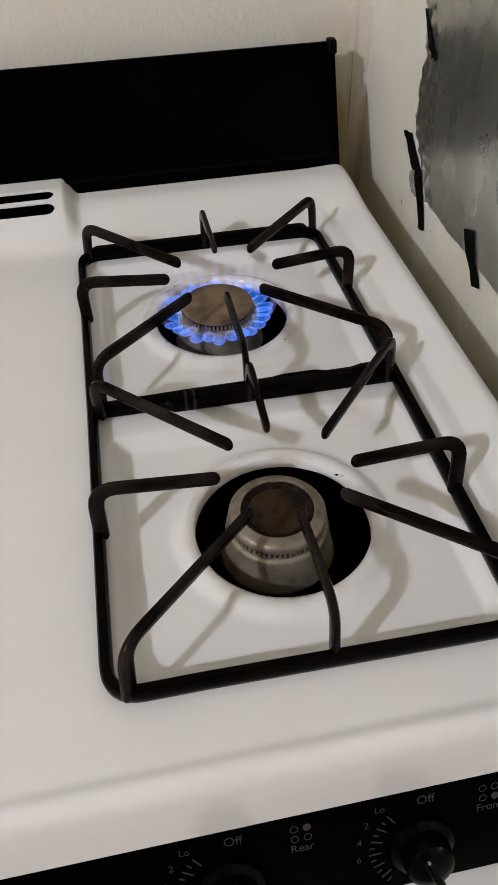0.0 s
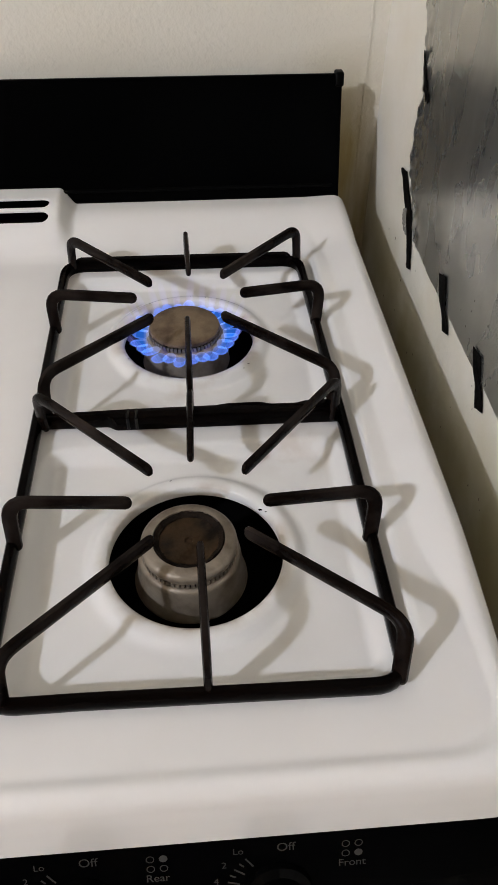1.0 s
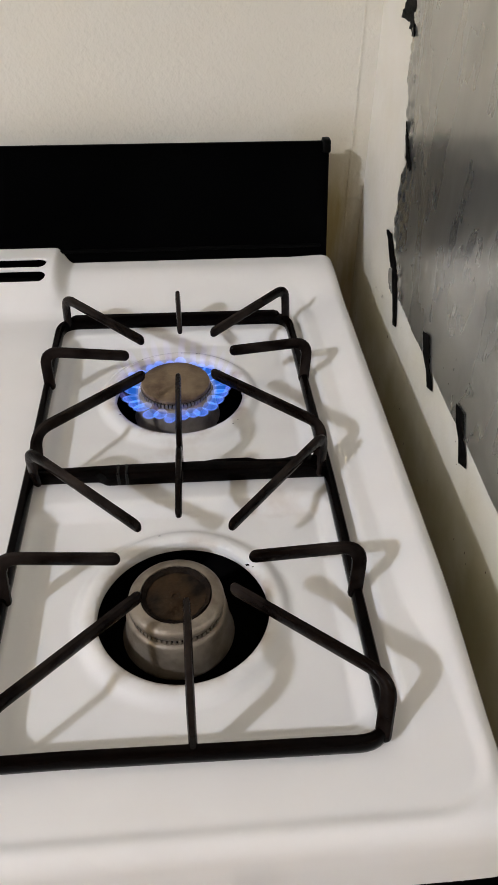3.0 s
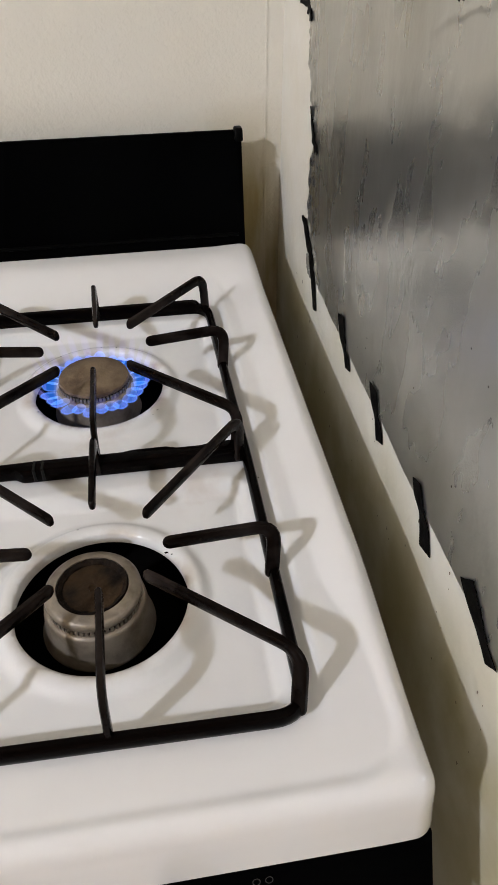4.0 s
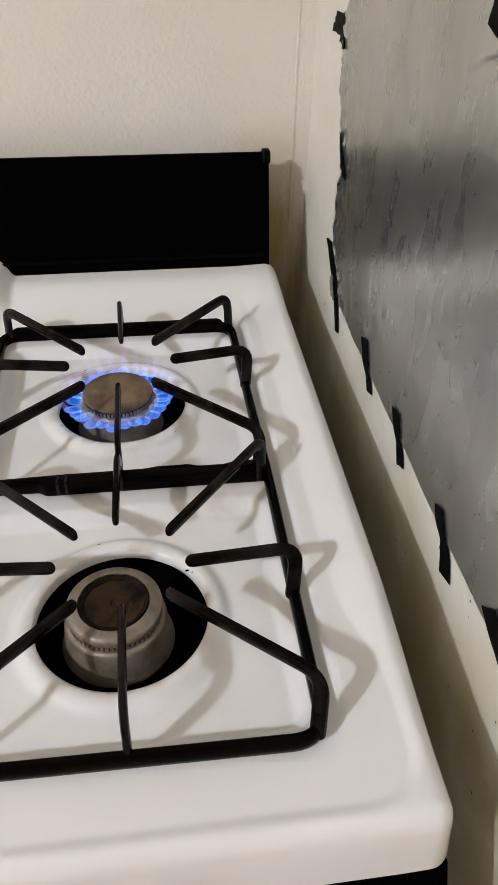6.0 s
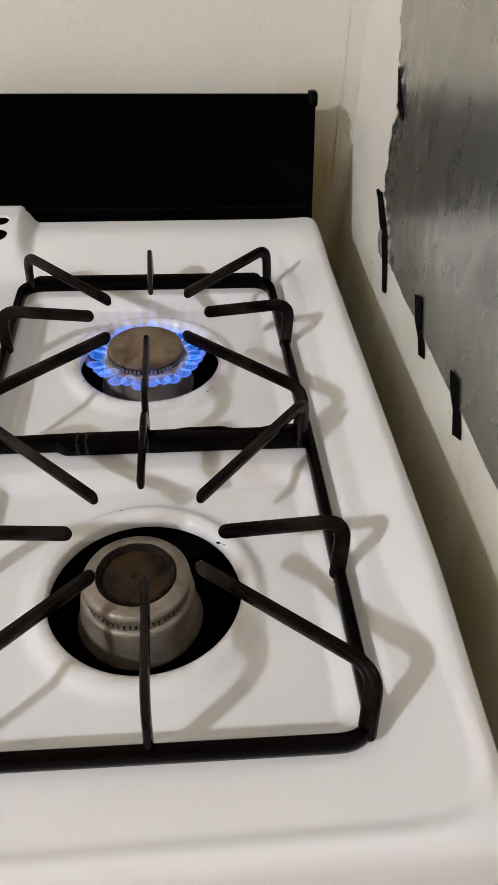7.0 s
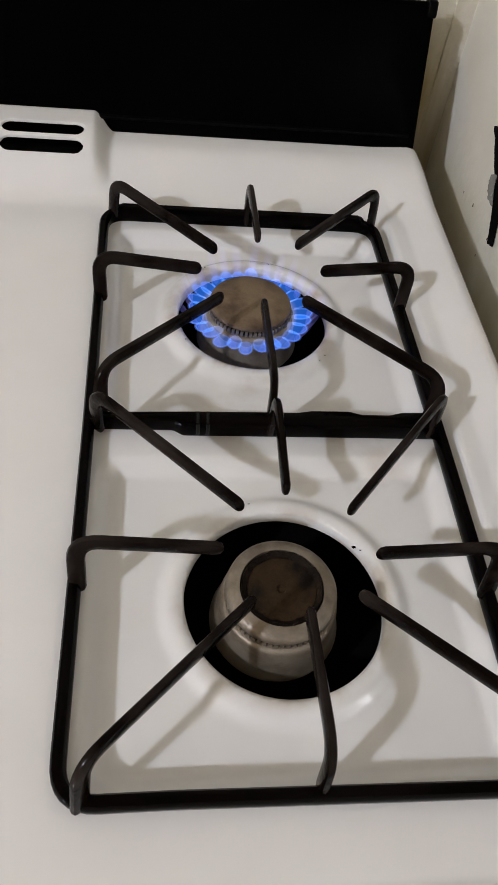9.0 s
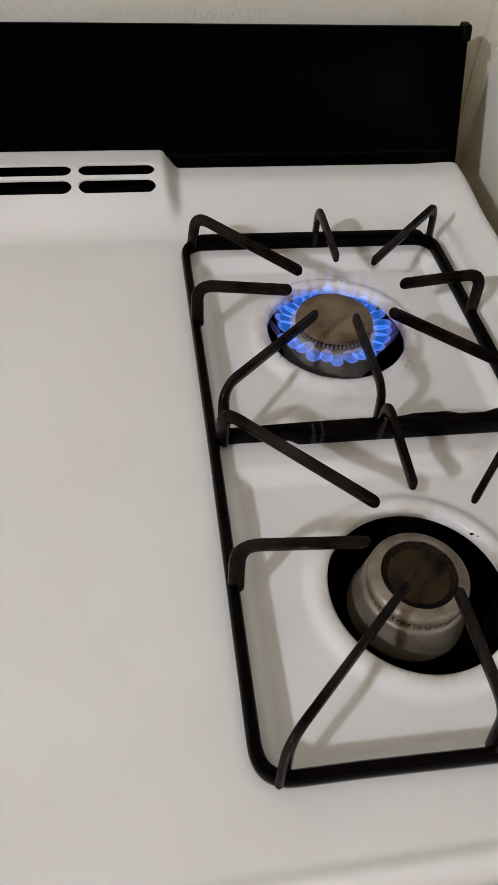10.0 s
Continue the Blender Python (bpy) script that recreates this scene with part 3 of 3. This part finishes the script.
ring = rounded([(GX0 + 0.05, GY0, FZ), (GX1 - 0.002, GY0 - 0.003, FZ), (GX1 - 0.001, GYM, FZ), (GX1 - 0.004, GY1 + 0.0045, FZ), (GX0 + 0.000, GY1 + 0.0065, FZ), (GX0 + 0.001, GYM, FZ), (GX0, GY0, FZ), (GX0 + 0.05, GY0, FZ)], 0.018, 8)
piece("outer_frame", sweep_bm(ring[:-1], 0.0074, 0.0114, True), IRON, grate, "")
bar = [Vector((x, GY1 + y, FZ + 0.0016)) for x, y in ((-0.093, 0.0064), (-0.03, 0.0058), (0.03, 0.0052), (0.096, 0.0047))]
piece("rear_bar", sweep_bm(bar, 0.0080, 0.0150), IRON, grate, "thicker rear bar of the frame")
edge = [(GX0 + 0.004, 0.4165), (-0.056, 0.4160), (-0.050, 0.4120), (0.060, 0.4112), (GX1 - 0.003, 0.4105), (GX1 - 0.003, 0.4240), (0.088, 0.4235), (0.080, 0.4212), (0.062, 0.4214), (0.054, 0.4240),
        (0.030, 0.4240), (0.022, 0.4225), (-0.040, 0.4225), (GX0 + 0.004, 0.4212)]
bm = bmesh.new()
face = bm.faces.new([bm.verts.new((x, y, GZ - 0.0056)) for x, y in edge])
for g in bmesh.ops.extrude_face_region(bm, geom=[face])["geom"]:
    if isinstance(g, bmesh.types.BMVert):
        g.co.z = GZ + 0.0072
bmesh.ops.recalc_face_normals(bm, faces=bm.faces)
bmesh.ops.bevel(bm, geom=bm.edges[:], offset=0.0018, segments=2, affect="EDGES", profile=0.5)
crossbar = piece("crossbar", bm, IRON, grate, "broad middle bar with cast steps")
for wx, wl in ((-0.041, 0.003), (-0.035, 0.003)):
    bm = box_bm(wx - wl / 2, wx + wl / 2, 0.4108, 0.4218, GZ - 0.004, GZ + 0.0080, 0.0014)
    under(part("weld", bm, WELD, None, ""), crossbar)
TZ = 0.9479


def finger(base, elbow, tip, lift=0.0030):
    run = Vector((tip[0] - elbow[0], tip[1] - elbow[1], 0)).normalized()
    pts = rounded([(*base, GZ - 0.001), (*elbow, TZ + lift), (tip[0] - run.x * 0.0022, tip[1] - run.y * 0.0022, TZ)], 0.013, 7)
    piece("finger", sweep_bm(pts, 0.0048, 0.0095, across=Vector((run.y, -run.x, 0))), FINGER, grate)


# rear burner
finger((-0.1010, 0.636), (-0.0985, 0.630), (-0.026, 0.556))
finger((0.1075, 0.634), (0.106, 0.636), (0.034, 0.565))
finger((0.0045, 0.6355), (0.0045, 0.636), (0.006, 0.571))
finger((-0.1055, 0.536), (-0.106, 0.540), (-0.038, 0.534))
finger((0.111, 0.533), (0.114, 0.541), (0.049, 0.536))
finger((-0.099, 0.420), (-0.099, 0.434), (-0.024, 0.505))
finger((0.106, 0.421), (0.109, 0.428), (0.032, 0.504))
finger((0.004, 0.420), (0.004, 0.424), (0.004, 0.500))
# front burner
finger((-0.101, 0.416), (-0.101, 0.414), (-0.022, 0.338))
finger((0.107, 0.413), (0.108, 0.417), (0.036, 0.335))
finger((0.004, 0.4145), (0.004, 0.412), (0.003, 0.348))
finger((-0.1055, 0.309), (-0.105, 0.316), (-0.034, 0.313))
finger((0.111, 0.300), (0.114, 0.310), (0.047, 0.309))
finger((-0.097, 0.205), (-0.095, 0.212), (-0.020, 0.284))
finger((0.108, 0.206), (0.111, 0.219), (0.034, 0.286))
finger((0.008, 0.2065), (0.008, 0.2120), (0.007, 0.278))


# ---- foil sheet and tape on the side wall ----
def foil_gap(y, z):
    """How far the foil stands off the wall."""
    d = 0.0026 + 0.0010 * noise.noise((y * 9, z * 5, 1)) + 0.0003 * noise.noise((y * 24, z * 12, 4)) + 0.00018 * noise.noise((y * 80, z * 60, 9))
    fold = z - (1.193 + (0.435 - y) * 0.34 + 0.004 * noise.noise((y * 46, 0, 8)))
    if 0.30 < y < 0.437:
        d += 0.0011 * math.exp(-(fold / 0.0016) ** 2) * min(1, (0.437 - y) / 0.03)
    return max(0.0006, d)


def foil_edge(z):
    """Place of the torn upright edge at a height."""
    y = 0.640 + 0.040 * smooth01(0.930, 1.000, z) + 0.028 * smooth01(1.040, 1.150, z) + 0.02 * max(0, z - 1.17)
    return float(y) + 0.004 * noise.noise((z * 30, 3, 0)) + 0.0015 * noise.noise((z * 80, 7, 0)) + 0.0017 * noise.noise((z * 270, 5, 0))


def foil_bm():
    bm = bmesh.new()
    ny, nz = 250, 250
    grid = []
    for j in range(nz + 1):
        row = []
        for i in range(ny + 1):
            u, w = i / ny, j / nz
            z = 0.9335 + 0.0022 * noise.noise((u * 18, 0, 0)) * (1 - w) + w * 0.50
            y = foil_edge(z) - u * 0.75
            d = foil_gap(y, z)
            near_edge = max(0, 1 - u / 0.05)
            d += near_edge * (0.0028 * noise.noise((y * 140, z * 90, 6)) + 0.0014 * noise.noise((y * 300, z * 210, 2)))
            row.append(bm.verts.new((WX - max(0.0006, d), y, z)))
        grid.append(row)
    for a, b in zip(grid, grid[1:]):
        for i in range(ny):
            bm.faces.new((a[i], a[i + 1], b[i + 1], b[i]))
    ext = bmesh.ops.extrude_edge_only(bm, edges=[e for e in bm.edges if len(e.link_faces) == 1])["geom"]
    for v in (g for g in ext if isinstance(g, bmesh.types.BMVert)):
        v.co.x = WX + 0.001
    return bm


foil = part("foil_sheet", foil_bm(), FOIL)
tagged(foil, "crumpled dull grey foil sheet taped to the side wall", "foil")

# grease specks on the foil
rnd = random.Random(3)
for i in range(26):
    y, z = rnd.uniform(0.24, 0.64), rnd.uniform(0.95, 1.10)
    size = rnd.uniform(0.0003, 0.0008)
    bm = bmesh.new()
    bm.faces.new([bm.verts.new((WX - foil_gap(y, z) - 0.0012, y + size * rnd.uniform(0.6, 1.2) * math.cos(a), z + size * rnd.uniform(0.6, 1.6) * math.sin(a))) for a in (2 * math.pi * k / 8 for k in range(8))])
    under(part("grease_speck", bm, RUST, None, "", False), foil)


def tape(corners, bend=0.0, ragged=0.0006, mat=TAPE, label="short strip of black tape holding the foil"):
    """A thin strip on the side wall: its upper two and lower two corners as (y, z), a little torn and loose."""
    bm = bmesh.new()
    n = 14
    tl, tr, br, bl = [Vector((0, *c)) for c in corners]
    rows = []
    for i in range(n + 1):
        k = i / n
        a, b = tl.lerp(bl, k), tr.lerp(br, k)
        row = []
        for q in (0, 0.33, 0.67, 1):
            p = a.lerp(b, q)
            p.y += bend * math.sin(math.pi * k) + ragged * noise.noise((q * 3, k * 9, tl.y * 50))
            p.z += ragged * 1.5 * noise.noise((q * 4, k * 2, tl.y * 50 + 7))
            lift = 0.0006 + foil_gap(p.y, p.z) * float(smooth01(0.922, 0.938, p.z) * smooth01(0.006, -0.006, p.y - foil_edge(p.z))) + 0.0009 + 0.4 * ragged * abs(noise.noise((q * 2, k * 5, 3)))
            p.x = WX - lift
            row.append(bm.verts.new(p))
        rows.append(row)
    for a, b in zip(rows, rows[1:]):
        for k in range(3):
            bm.faces.new((a[k], a[k + 1], b[k + 1], b[k]))
    ext = bmesh.ops.extrude_face_region(bm, geom=bm.faces[:])["geom"]
    for v in (g for g in ext if isinstance(g, bmesh.types.BMVert)):
        v.co.x += 0.0005
    tagged(part("tape_strip", bm, mat), label, "tape", "tape strips on the foil")


tape(((0.711, 0.973), (0.690, 0.977), (0.650, 0.950), (0.671, 0.943)), 0.002, 0.002, label="creased strip of black tape peeling off the wall")
tape(((0.677, 0.950), (0.657, 0.956), (0.632, 0.906), (0.643, 0.902)), -0.002)
tape(((0.683, 0.944), (0.671, 0.950), (0.660, 0.928), (0.672, 0.926)), 0.003, 0.002, CLEAR_TAPE, "small loose tail of clear grey tape")
tape(((0.548, 0.953), (0.530, 0.959), (0.507, 0.918), (0.521, 0.913)))
tape(((0.449, 0.949), (0.434, 0.951), (0.412, 0.916), (0.426, 0.909)))
tape(((0.344, 0.945), (0.331, 0.950), (0.304, 0.908), (0.321, 0.902)), -0.002)
tape(((0.260, 0.942), (0.247, 0.954), (0.205, 0.927), (0.217, 0.917)))
tape(((0.741, 1.172), (0.707, 1.177), (0.716, 1.158), (0.756, 1.154)), 0.0, 0.004, label="torn crumpled scrap of black tape at the foil edge")
tape(((0.722, 1.162), (0.706, 1.163), (0.698, 1.149), (0.724, 1.152)), 0.0, 0.004, label="small torn tail of black tape at the foil edge")
tape(((0.696, 1.083), (0.686, 1.086), (0.652, 1.056), (0.661, 1.052)), -0.003, 0.004, label="thin twisted strip of black tape along the foil edge")
tape(((0.399, 1.256), (0.372, 1.256), (0.394, 1.213), (0.410, 1.217)))
tape(((0.352, 1.252), (0.337, 1.255), (0.327, 1.221), (0.343, 1.219)))
